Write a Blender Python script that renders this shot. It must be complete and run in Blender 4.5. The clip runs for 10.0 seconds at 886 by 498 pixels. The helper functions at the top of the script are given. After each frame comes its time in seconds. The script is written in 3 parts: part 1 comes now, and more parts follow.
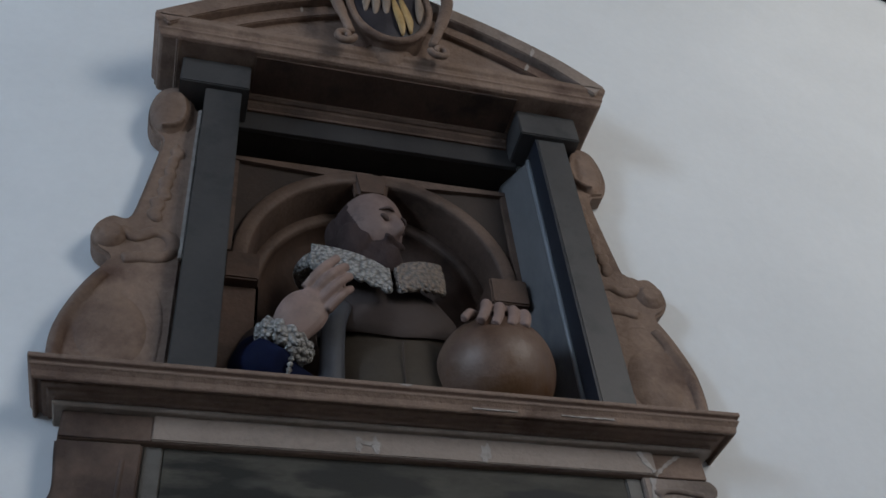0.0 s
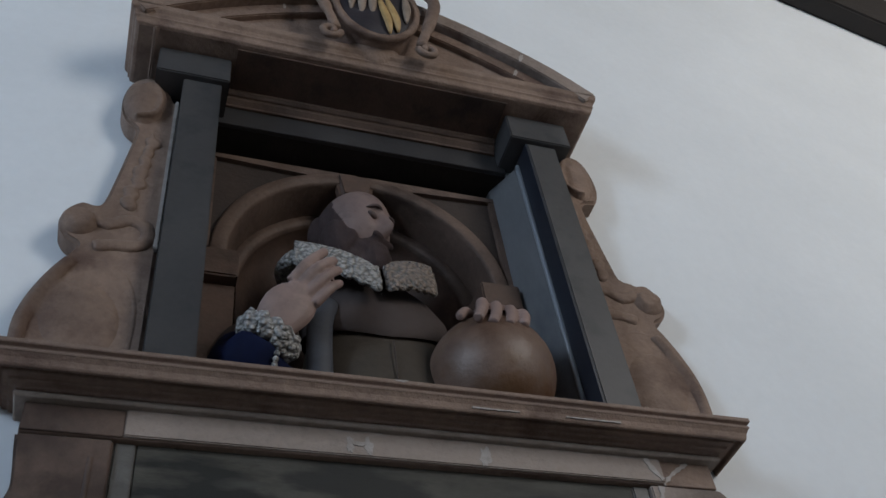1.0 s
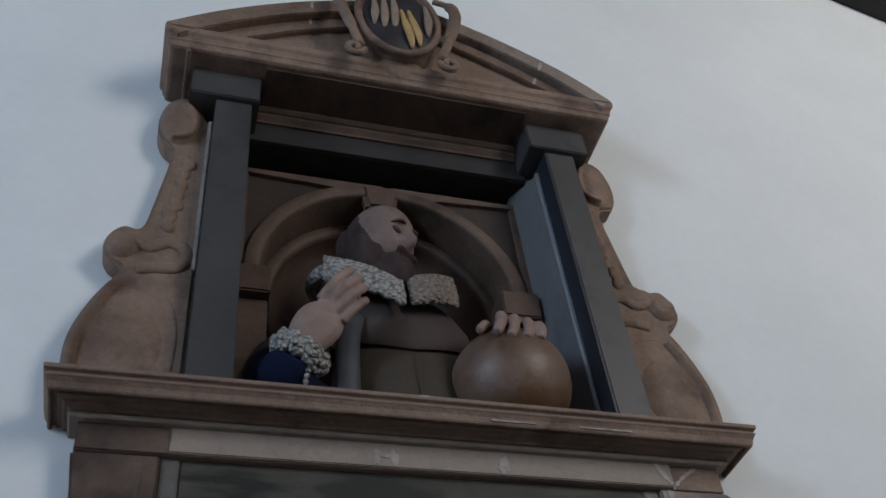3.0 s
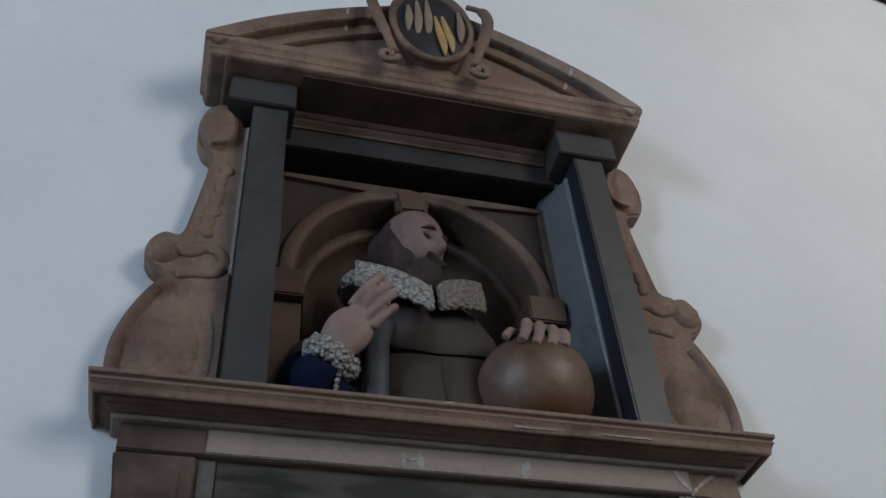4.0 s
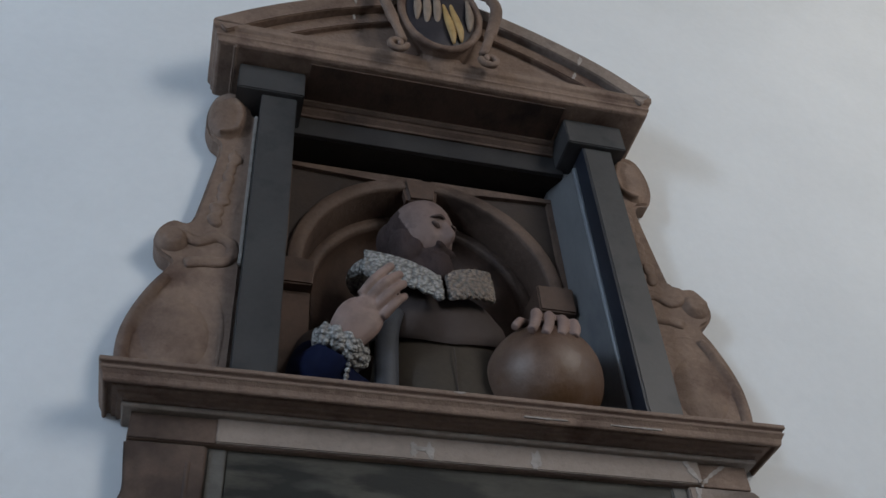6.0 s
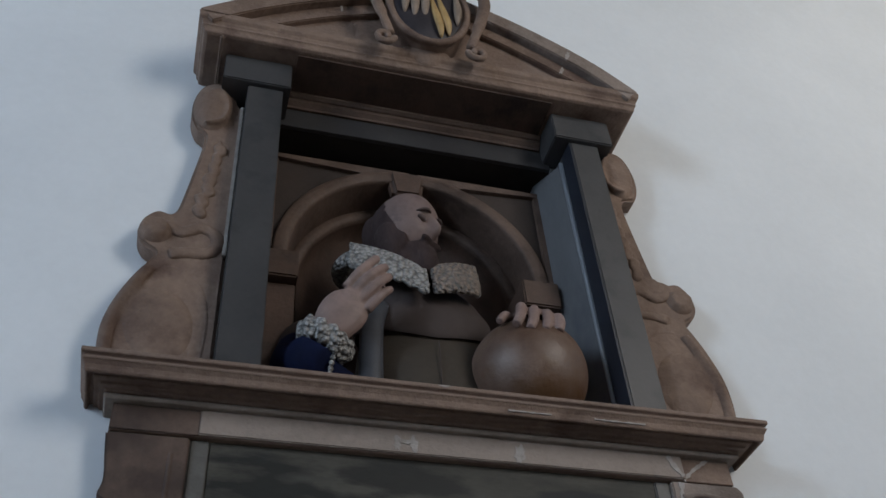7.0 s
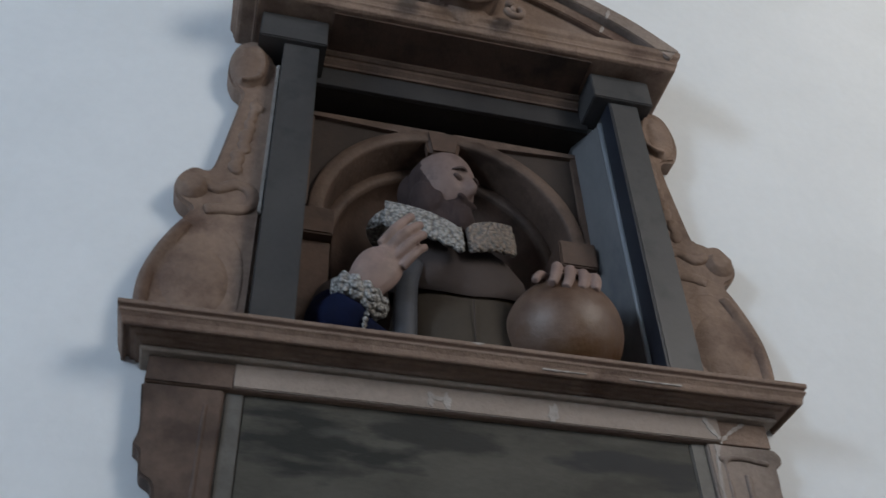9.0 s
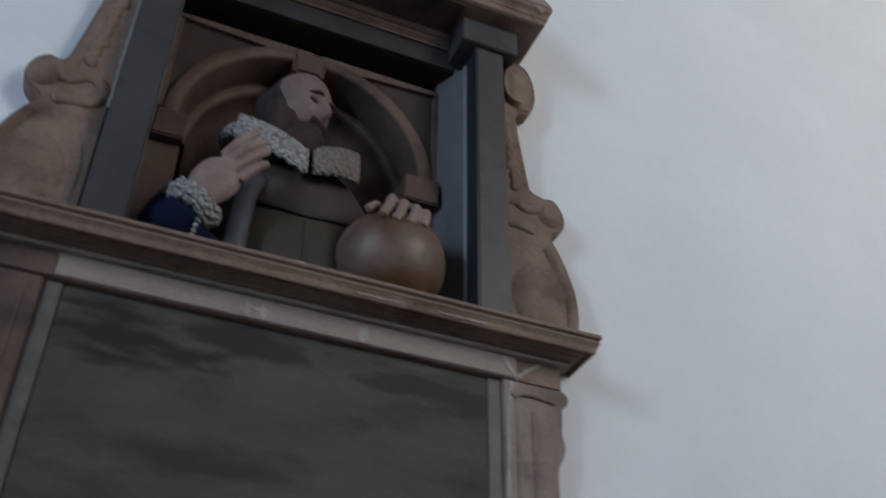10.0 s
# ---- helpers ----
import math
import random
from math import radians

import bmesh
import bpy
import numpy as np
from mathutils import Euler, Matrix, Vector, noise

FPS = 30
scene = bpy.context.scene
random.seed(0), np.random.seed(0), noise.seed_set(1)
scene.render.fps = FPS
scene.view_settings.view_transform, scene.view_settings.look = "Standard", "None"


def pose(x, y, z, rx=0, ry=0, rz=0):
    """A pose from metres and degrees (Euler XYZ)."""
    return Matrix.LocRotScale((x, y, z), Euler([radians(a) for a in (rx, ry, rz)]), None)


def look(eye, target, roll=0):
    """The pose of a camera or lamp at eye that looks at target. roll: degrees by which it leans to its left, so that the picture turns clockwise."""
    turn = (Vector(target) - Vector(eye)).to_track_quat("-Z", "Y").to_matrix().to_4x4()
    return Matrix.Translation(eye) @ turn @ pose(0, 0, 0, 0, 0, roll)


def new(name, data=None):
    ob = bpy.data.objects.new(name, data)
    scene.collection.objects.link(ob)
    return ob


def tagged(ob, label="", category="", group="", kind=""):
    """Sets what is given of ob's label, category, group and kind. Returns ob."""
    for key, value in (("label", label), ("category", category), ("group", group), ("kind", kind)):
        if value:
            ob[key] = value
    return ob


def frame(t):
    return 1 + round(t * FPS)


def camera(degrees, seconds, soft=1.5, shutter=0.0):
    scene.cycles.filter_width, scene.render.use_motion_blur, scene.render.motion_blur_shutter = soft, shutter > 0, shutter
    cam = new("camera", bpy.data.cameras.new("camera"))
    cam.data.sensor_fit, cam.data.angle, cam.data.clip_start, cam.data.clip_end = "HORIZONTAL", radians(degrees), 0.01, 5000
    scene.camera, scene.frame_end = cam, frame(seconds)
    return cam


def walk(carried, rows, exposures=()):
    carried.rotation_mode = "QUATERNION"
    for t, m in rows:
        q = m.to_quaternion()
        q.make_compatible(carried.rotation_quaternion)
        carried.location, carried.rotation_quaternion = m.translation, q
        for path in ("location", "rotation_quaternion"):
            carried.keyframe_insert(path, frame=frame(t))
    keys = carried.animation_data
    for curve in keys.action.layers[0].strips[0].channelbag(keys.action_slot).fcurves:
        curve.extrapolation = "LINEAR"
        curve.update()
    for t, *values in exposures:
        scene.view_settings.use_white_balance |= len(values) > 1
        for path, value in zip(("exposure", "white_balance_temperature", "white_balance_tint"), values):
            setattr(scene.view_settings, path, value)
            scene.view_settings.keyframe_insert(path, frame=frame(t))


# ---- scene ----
cam = camera(49.45, 10.0, soft=1.5, shutter=0.4)
# seconds, eye and target in metres, roll in degrees
ROWS = [
    (0, (-0.4215, -1.5363, 1.5233), (0.0666, -0.1904, 2.9199), -7.17),
    (0.5, (-0.4424, -1.4023, 1.5334), (0.0598, -0.1373, 2.9988), -7.58),
    (1, (-0.4557, -1.3531, 1.5275), (0.1099, -0.1151, 2.9929), -9.82),
    (1.5, (-0.4674, -1.3601, 1.5268), (0.0945, -0.1157, 2.9882), -10.05),
    (2, (-0.4755, -1.3831, 1.5262), (0.0750, -0.1269, 2.9819), -10.10),
    (2.5, (-0.4770, -1.4402, 1.5245), (0.0678, -0.1636, 2.9644), -9.77),
    (4, (-0.4815, -1.5885, 1.5215), (-0.0371, -0.2305, 2.9209), -5.11),
    (4.5, (-0.4827, -1.5972, 1.5179), (-0.0370, -0.2442, 2.9217), -5.45),
    (5, (-0.4942, -1.5883, 1.5193), (-0.0448, -0.2213, 2.9084), -5.12),
    (5.5, (-0.4976, -1.5819, 1.5273), (-0.0627, -0.2069, 2.9130), -4.70),
    (7, (-0.4943, -1.5773, 1.5274), (-0.0215, -0.2029, 2.9012), -5.04),
    (7.5, (-0.4899, -1.5681, 1.5239), (-0.0578, -0.1798, 2.8972), -3.33),
    (8, (-0.4972, -1.5597, 1.5245), (-0.0828, -0.1764, 2.9083), -3.40),
    (8.5, (-0.5023, -1.5510, 1.5212), (-0.1216, -0.1503, 2.8971), -2.79),
    (9, (-0.4803, -1.5508, 1.5174), (-0.0763, -0.1157, 2.8505), -2.33),
    (9.5, (-0.4464, -1.5887, 1.5137), (0.0722, -0.1595, 2.8132), -2.01),
    (10, (-0.3500, -1.6980, 1.4670), (0.2590, -0.2161, 2.6642), 0.96),
]
EXPOSURES = [(0.0, -0.20, 5820, 11), (1.0, -0.07, 5820, 11), (2.5, -0.08, 5840, 11), (4.0, -0.12, 5860, 11), (5.0, -0.09, 5880, 11), (7.0, -0.05, 5880, 11), (8.0, 0.04, 5950, 11), (9.0, 0.10, 5950, 11), (9.5, 0.13, 5850, 11), (10.0, -0.11, 5700, 11)]
walk(cam, [(t, look(eye, target, roll)) for t, eye, target, roll in ROWS], EXPOSURES)

# ---------------------------------------------------------------- world and light
world = bpy.data.worlds.new("sky")
scene.world = world
world.use_nodes = True
wn = world.node_tree
sky = wn.nodes.new("ShaderNodeTexSky")
sky.sky_type, sky.sun_disc = "NISHITA", False
sky.sun_elevation, sky.sun_rotation = radians(35), radians(200)
wn.links.new(sky.outputs[0], wn.nodes["Background"].inputs[0])
wn.nodes["Background"].inputs[1].default_value = 0.1


def window_light(name, eye, target, sx, sy, watts, colour):
    data = bpy.data.lights.new(name, "AREA")
    data.shape, data.size, data.size_y, data.energy, data.color = "RECTANGLE", sx, sy, watts, colour
    ob = new(name, data)
    ob.matrix_world = look(eye, target)
    return ob


WINDOW_Z = 4.4
# daylight through the two tall windows in the wall opposite: a bluer one to the west, a brighter one to the east
window_light("daylight_west", (-6.6, -4.57, WINDOW_Z), (-6.5, 0, WINDOW_Z - 0.15), 1.7, 2.8, 330, (0.77, 0.89, 1.0))
window_light("daylight_east", (3.2, -4.57, WINDOW_Z), (3.1, 0, WINDOW_Z - 0.15), 2.1, 2.8, 156, (1.0, 0.885, 0.73))


# ---------------------------------------------------------------- materials
def material(name, colours, rough=0.7, scale=12.0, bump=0.15, bump_scale=60.0, metal=0.0, stain=None, stain_scale=3.0, stretch=(1, 1, 1), spec=0.5, coat=0.0, wear=None):
    """A mottled surface: two colours mixed by coarse and fine noise, an optional third in stains, and a fine relief."""
    mat = bpy.data.materials.new(name)
    mat.use_nodes = True
    nt = mat.node_tree
    n, link = nt.nodes, nt.links.new
    b = n["Principled BSDF"]
    co = n.new("ShaderNodeTexCoord")
    mp = n.new("ShaderNodeMapping")
    mp.inputs["Scale"].default_value = stretch
    link(co.outputs["Object"], mp.inputs["Vector"])

    def nz(s, detail, rough_):
        t = n.new("ShaderNodeTexNoise")
        t.inputs["Scale"].default_value, t.inputs["Detail"].default_value, t.inputs["Roughness"].default_value = s, detail, rough_
        link(mp.outputs[0], t.inputs["Vector"])
        return t

    coarse, fine = nz(scale, 6, 0.6), nz(bump_scale, 5, 0.65)
    add = n.new("ShaderNodeMath")
    add.operation = "MULTIPLY_ADD"
    add.inputs[1].default_value = 0.35
    link(fine.outputs[0], add.inputs[0])
    link(coarse.outputs[0], add.inputs[2])
    ramp = n.new("ShaderNodeValToRGB")
    ramp.color_ramp.elements[0].position, ramp.color_ramp.elements[1].position = 0.42, 0.88
    ramp.color_ramp.elements[0].color, ramp.color_ramp.elements[1].color = (*colours[0], 1), (*colours[1], 1)
    link(add.outputs[0], ramp.inputs[0])
    out = ramp.outputs[0]
    if stain:
        big = nz(stain_scale, 7, 0.62)
        r2 = n.new("ShaderNodeValToRGB")
        r2.color_ramp.elements[0].position, r2.color_ramp.elements[1].position = 0.52, 0.66
        link(big.outputs[0], r2.inputs[0])
        mix = n.new("ShaderNodeMix")
        mix.data_type = "RGBA"
        link(r2.outputs[0], mix.inputs[0])
        link(out, mix.inputs[6])
        mix.inputs[7].default_value = (*stain, 1)
        out = mix.outputs[2]
    if wear:
        geo = n.new("ShaderNodeNewGeometry")
        edge = n.new("ShaderNodeMath")
        edge.operation = "MULTIPLY_ADD"
        edge.inputs[1].default_value = 0.10
        link(fine.outputs[0], edge.inputs[0])
        link(geo.outputs["Pointiness"], edge.inputs[2])
        r3 = n.new("ShaderNodeValToRGB")
        r3.color_ramp.elements[0].position, r3.color_ramp.elements[1].position = 0.60, 0.70
        r3.color_ramp.elements[1].color = (0.6, 0.6, 0.6, 1)
        link(edge.outputs[0], r3.inputs[0])
        worn_mix = n.new("ShaderNodeMix")
        worn_mix.data_type = "RGBA"
        link(r3.outputs[0], worn_mix.inputs[0])
        link(out, worn_mix.inputs[6])
        worn_mix.inputs[7].default_value = (*wear, 1)
        out = worn_mix.outputs[2]
    link(out, b.inputs["Base Color"])
    bp = n.new("ShaderNodeBump")
    bp.inputs["Strength"].default_value, bp.inputs["Distance"].default_value = bump, 0.006
    link(fine.outputs[0], bp.inputs["Height"])
    link(bp.outputs[0], b.inputs["Normal"])
    rr = n.new("ShaderNodeMapRange")
    rr.inputs[3].default_value, rr.inputs[4].default_value = max(rough - 0.12, 0.05), min(rough + 0.12, 1)
    link(coarse.outputs[0], rr.inputs[0])
    link(rr.outputs[0], b.inputs["Roughness"])
    b.inputs["Metallic"].default_value = metal
    b.inputs["Specular IOR Level"].default_value = spec
    b.inputs["Coat Weight"].default_value = coat
    return mat


PLASTER = material("limewashed_plaster", ((0.628, 0.653, 0.673), (0.713, 0.738, 0.758)), 0.9, 1.6, 0.12, 35, spec=0.2)
STONE = material("brown_freestone", ((0.082, 0.051, 0.037), (0.235, 0.162, 0.120)), 0.72, 6, 0.6, 75, stain=(0.078, 0.043, 0.030), stain_scale=5, wear=(0.24, 0.175, 0.138))
# Stained brown stone, darkened to carry the shade of undersides and the niche.
STONE_DARK = material("shaded_stained_stone", ((0.050, 0.030, 0.021), (0.100, 0.060, 0.043)), 0.7, 9, 0.35, 60, stain=(0.030, 0.018, 0.013), stain_scale=6)
MARBLE = material("dark_grey_marble", ((0.037, 0.037, 0.039), (0.058, 0.057, 0.058)), 0.48, 6, 0.06, 80, stain=(0.028, 0.030, 0.033), stain_scale=9)
# Darkest brown copy; shade of the recessed spandrels is put into the colour.
STONE_BLACK = material("recess_shade_stone", ((0.020, 0.014, 0.011), (0.042, 0.028, 0.022)), 0.75, 9, 0.35, 60)
# Darker copy of the brown freestone, with shade put into its colour.
STONE_MID = material("shaded_brown_stone", ((0.055, 0.034, 0.025), (0.125, 0.083, 0.062)), 0.7, 8, 0.45, 65, stain=(0.04, 0.023, 0.016), stain_scale=6)
SLATE = material("worn_slate", ((0.043, 0.041, 0.034), (0.080, 0.076, 0.064)), 0.7, 7, 0.2, 90, stain=(0.032, 0.031, 0.027), stain_scale=4.5, stretch=(0.6, 1, 1.6), spec=0.3)


def patch(mat, at, size, colour):
    """Adds a ragged dark patch, about size across, at the place (x, z) of the tablet."""
    nt = mat.node_tree
    n, link = nt.nodes, nt.links.new
    b = n["Principled BSDF"]
    base = b.inputs["Base Color"].links[0].from_socket
    co = n.new("ShaderNodeTexCoord")
    t = n.new("ShaderNodeTexNoise")
    t.inputs["Scale"].default_value, t.inputs["Detail"].default_value = 11, 6
    mp = n.new("ShaderNodeMapping")
    mp.inputs["Scale"].default_value = (0.6, 1, 2.2)
    link(co.outputs["Object"], mp.inputs[0])
    link(mp.outputs[0], t.inputs["Vector"])
    sh = n.new("ShaderNodeMapping")
    sh.vector_type = "TEXTURE"
    sh.inputs["Location"].default_value, sh.inputs["Scale"].default_value = (at[0], 0, at[1]), (size[0], 1000, size[1])
    link(co.outputs["Object"], sh.inputs[0])
    ln = n.new("ShaderNodeVectorMath")
    ln.operation = "LENGTH"
    link(sh.outputs[0], ln.inputs[0])
    add = n.new("ShaderNodeMath")
    add.operation = "MULTIPLY_ADD"
    add.inputs[1].default_value = 3.0
    link(t.outputs[0], add.inputs[0])
    link(ln.outputs["Value"], add.inputs[2])
    r = n.new("ShaderNodeValToRGB")
    r.color_ramp.elements[0].position, r.color_ramp.elements[1].position = 0.76, 0.94
    r.color_ramp.elements[0].color, r.color_ramp.elements[1].color = (0.9, 0.9, 0.9, 1), (0, 0, 0, 1)
    half = n.new("ShaderNodeMath")
    half.operation = "MULTIPLY"
    half.inputs[1].default_value = 0.38
    link(add.outputs[0], half.inputs[0])
    link(half.outputs[0], r.inputs[0])
    mix = n.new("ShaderNodeMix")
    mix.data_type = "RGBA"
    link(r.outputs[0], mix.inputs[0])
    link(base, mix.inputs[6])
    mix.inputs[7].default_value = (*colour, 1)
    link(mix.outputs[2], b.inputs["Base Color"])


patch(SLATE, (-0.31, 2.42), (0.17, 0.085), (0.014, 0.015, 0.014))
patch(SLATE, (-0.06, 2.452), (0.22, 0.035), (0.022, 0.022, 0.020))
patch(SLATE, (0.27, 2.43), (0.20, 0.035), (0.024, 0.025, 0.026))
patch(SLATE, (-0.265, 2.437), (0.075, 0.015), (0.054, 0.053, 0.047))
JAMB = material("grey_blue_marble", ((0.085, 0.088, 0.093), (0.150, 0.154, 0.160)), 0.36, 5, 0.1, 70, stain=(0.075, 0.082, 0.092), stain_scale=6, stretch=(1, 1, 0.4))
# Pale colour that paints the highlight along the jamb's polished edge.
ARRIS = material("edge_highlight_marble", ((0.17, 0.185, 0.205), (0.29, 0.31, 0.335)), 0.3, 9, 0.1, 70, stretch=(1, 1, 0.3))
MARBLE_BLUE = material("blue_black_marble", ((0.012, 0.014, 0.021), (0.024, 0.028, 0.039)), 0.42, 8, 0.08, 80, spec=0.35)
# Darkened copy of the grey marble, carrying the soffit's shade on the lintel.
MARBLE_DARK = material("shaded_grey_marble", ((0.026, 0.025, 0.026), (0.042, 0.041, 0.042)), 0.42, 8, 0.08, 80, spec=0.4)
# Near-black stone colour that stands for deep shade inside the niche head.
NICHE_SHADE = material("shade_black_stone", ((0.017, 0.014, 0.012), (0.030, 0.025, 0.021)), 0.9, 12, 0.3, 60, spec=0.2)
SLATE_PALE = material("pale_slate_margin", ((0.065, 0.061, 0.055), (0.13, 0.124, 0.114)), 0.6, 9, 0.2, 70, stain=(0.05, 0.046, 0.041), stain_scale=6)
STONE_PALE = material("pale_worn_stone", ((0.15, 0.12, 0.10), (0.30, 0.255, 0.22)), 0.8, 14, 0.4, 80)
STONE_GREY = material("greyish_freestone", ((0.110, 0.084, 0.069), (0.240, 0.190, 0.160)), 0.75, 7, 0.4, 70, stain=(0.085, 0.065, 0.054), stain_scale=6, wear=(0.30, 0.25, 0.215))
LIME = material("limewash_splash", ((0.22, 0.195, 0.175), (0.37, 0.34, 0.315)), 0.9, 30, 0.4, 90)
FLESH = material("painted_flesh", ((0.18, 0.125, 0.108), (0.27, 0.19, 0.165)), 0.6, 14, 0.1, 50, stain=(0.15, 0.105, 0.09), stain_scale=12)
# Darker copy of the flesh paint: the niche's shade on the face as colour.
FACE = material("shaded_painted_face", ((0.125, 0.088, 0.080), (0.20, 0.142, 0.128)), 0.65, 18, 0.15, 60, stain=(0.10, 0.070, 0.064), stain_scale=16)
# For the brows, and for eye-socket shade painted as dark flesh.
FLESH_DARK = material("brow_and_socket_shade", ((0.050, 0.034, 0.032), (0.085, 0.058, 0.054)), 0.7, 30, 0.15, 70)
HAIR = material("painted_brown_hair", ((0.029, 0.020, 0.020), (0.058, 0.041, 0.040)), 0.9, 40, 0.6, 140, stretch=(1, 1, 0.35), spec=0.2)
DOUBLET = material("painted_dark_doublet", ((0.028, 0.021, 0.014), (0.047, 0.036, 0.025)), 0.75, 16, 0.15, 70)
YOKE = material("painted_dark_yoke", ((0.033, 0.023, 0.021), (0.052, 0.038, 0.034)), 0.8, 16, 0.15, 70)
NAVY = material("painted_navy_gown", ((0.002, 0.004, 0.018), (0.004, 0.008, 0.036)), 0.85, 16, 0.15, 50, spec=0.15)
GOWN = material("painted_grey_gown", ((0.03, 0.033, 0.042), (0.05, 0.055, 0.068)), 0.55, 16, 0.15, 50)
GLOBE = material("varnished_globe", ((0.070, 0.038, 0.024), (0.17, 0.112, 0.082)), 0.45, 9, 0.25, 60, stain=(0.10, 0.05, 0.02), stain_scale=7)
GILT = material("dull_gilding", ((0.28, 0.18, 0.07), (0.45, 0.31, 0.13)), 0.5, 30, 0.2, 90)
SHIELD = material("dark_painted_shield", ((0.012, 0.011, 0.016), (0.035, 0.03, 0.036)), 0.5, 25, 0.2, 60)
SHIELD_PALE = material("pale_painted_charge", ((0.16, 0.12, 0.09), (0.28, 0.22, 0.17)), 0.6, 25, 0.3, 60)
OAK = material("black_oak", ((0.010, 0.008, 0.007), (0.022, 0.017, 0.014)), 0.7, 5, 0.4, 40, stretch=(0.15, 1, 1))
FLAGS = material("stone_flags", ((0.11, 0.095, 0.085), (0.19, 0.165, 0.143)), 0.8, 2, 0.3, 30)


def lace_material():
    """Painted lace: pale threads over dark holes."""
    mat = material("painted_lace", ((0.29, 0.284, 0.275), (0.44, 0.43, 0.41)), 0.8, 20, 0.2, 90)
    nt = mat.node_tree
    n, link = nt.nodes, nt.links.new
    b = n["Principled BSDF"]
    base = b.inputs["Base Color"].links[0].from_socket
    co = n.new("ShaderNodeTexCoord")
    v = n.new("ShaderNodeTexVoronoi")
    v.inputs["Scale"].default_value = 100
    link(co.outputs["Object"], v.inputs["Vector"])
    r = n.new("ShaderNodeValToRGB")
    r.color_ramp.elements[0].position, r.color_ramp.elements[1].position = 0.30, 0.90
    r.color_ramp.elements[0].color, r.color_ramp.elements[1].color = (1, 1, 1, 1), (0, 0, 0, 1)
    link(v.outputs["Distance"], r.inputs[0])
    mix = n.new("ShaderNodeMix")
    mix.data_type = "RGBA"
    link(r.outputs[0], mix.inputs[0])
    mix.inputs[6].default_value = (0.13, 0.125, 0.12, 1)
    link(base, mix.inputs[7])
    link(mix.outputs[2], b.inputs["Base Color"])
    bump = n.new("ShaderNodeBump")
    bump.inputs["Strength"].default_value, bump.inputs["Distance"].default_value = 1.0, 0.008
    link(r.outputs[0], bump.inputs["Height"])
    link(bump.outputs[0], b.inputs["Normal"])
    return mat


LACE = lace_material()
LACE_TAN = lace_material()
LACE_TAN.name = "stained_lace"
for node in LACE_TAN.node_tree.nodes:
    if node.type == "VALTORGB" and 0.05 < node.color_ramp.elements[0].color[0] < 0.9:
        node.color_ramp.elements[0].color, node.color_ramp.elements[1].color = (0.18, 0.142, 0.115, 1), (0.29, 0.235, 0.195, 1)


# ---------------------------------------------------------------- building helpers
def thing(name, at, label, category, group="", kind=""):
    ob = new(name)
    ob.location = at
    return tagged(ob, label, category, group, kind)


def part(name, bm, mats, parent=None, label="", smooth=False):
    """Links a bmesh as one mesh object, in world metres, under a thing or a part."""
    mesh = bpy.data.meshes.new(name)
    bmesh.ops.recalc_face_normals(bm, faces=bm.faces)
    bm.to_mesh(mesh)
    bm.free()
    for m in mats if isinstance(mats, (list, tuple)) else [mats]:
        mesh.materials.append(m)
    if smooth:
        mesh.polygons.foreach_set("use_smooth", [True] * len(mesh.polygons))
    ob = new(name, mesh)
    if parent:
        ob.parent = parent
        ob.matrix_parent_inverse = Matrix.Translation(-parent.location)
    return tagged(ob, label)


def box(bm, x0, x1, y0, y1, z0, z1):
    v = [bm.verts.new((x, y, z)) for x in (x0, x1) for y in (y0, y1) for z in (z0, z1)]
    for f in ((0, 1, 3, 2), (4, 6, 7, 5), (0, 4, 5, 1), (2, 3, 7, 6), (0, 2, 6, 4), (1, 5, 7, 3)):
        bm.faces.new([v[i] for i in f])
    return bm


def worn(bm, width=0.003, segments=2, angle=25):
    """Rounds the sharp edges."""
    bmesh.ops.recalc_face_normals(bm, faces=bm.faces)
    edges = [e for e in bm.edges if len(e.link_faces) == 2 and e.calc_face_angle(0) > radians(angle)]
    bmesh.ops.bevel(bm, geom=edges, offset=width, segments=segments, affect="EDGES", clamp_overlap=True)
    return bm


def block(x0, x1, y0, y1, z0, z1, width=0.003):
    return worn(box(bmesh.new(), x0, x1, y0, y1, z0, z1), width)


def moulding(profile, half, depth, back, reach=1.0):
    """A moulding that returns to the wall at both ends. profile: rows of (projection, height)."""
    bm = bmesh.new()
    rings = [[bm.verts.new(p) for p in ((-half - d * reach, back, z), (-half - d * reach, -depth - d, z), (half + d * reach, -depth - d, z), (half + d * reach, back, z))] for d, z in profile]
    for a, b in zip(rings, rings[1:]):
        for i in range(3):
            bm.faces.new((a[i], a[i + 1], b[i + 1], b[i]))
    bm.faces.new(rings[0])
    bm.faces.new(rings[-1])
    return bm


def prism(bm, outline, y0, y1):
    """A flat shape of (x, z) points, thick from y0 to y1."""
    a = [bm.verts.new((x, y0, z)) for x, z in outline]
    b = [bm.verts.new((x, y1, z)) for x, z in outline]
    bm.faces.new(a)
    bm.faces.new(b)
    for i in range(len(a)):
        j = (i + 1) % len(a)
        bm.faces.new((a[i], a[j], b[j], b[i]))
    return bm


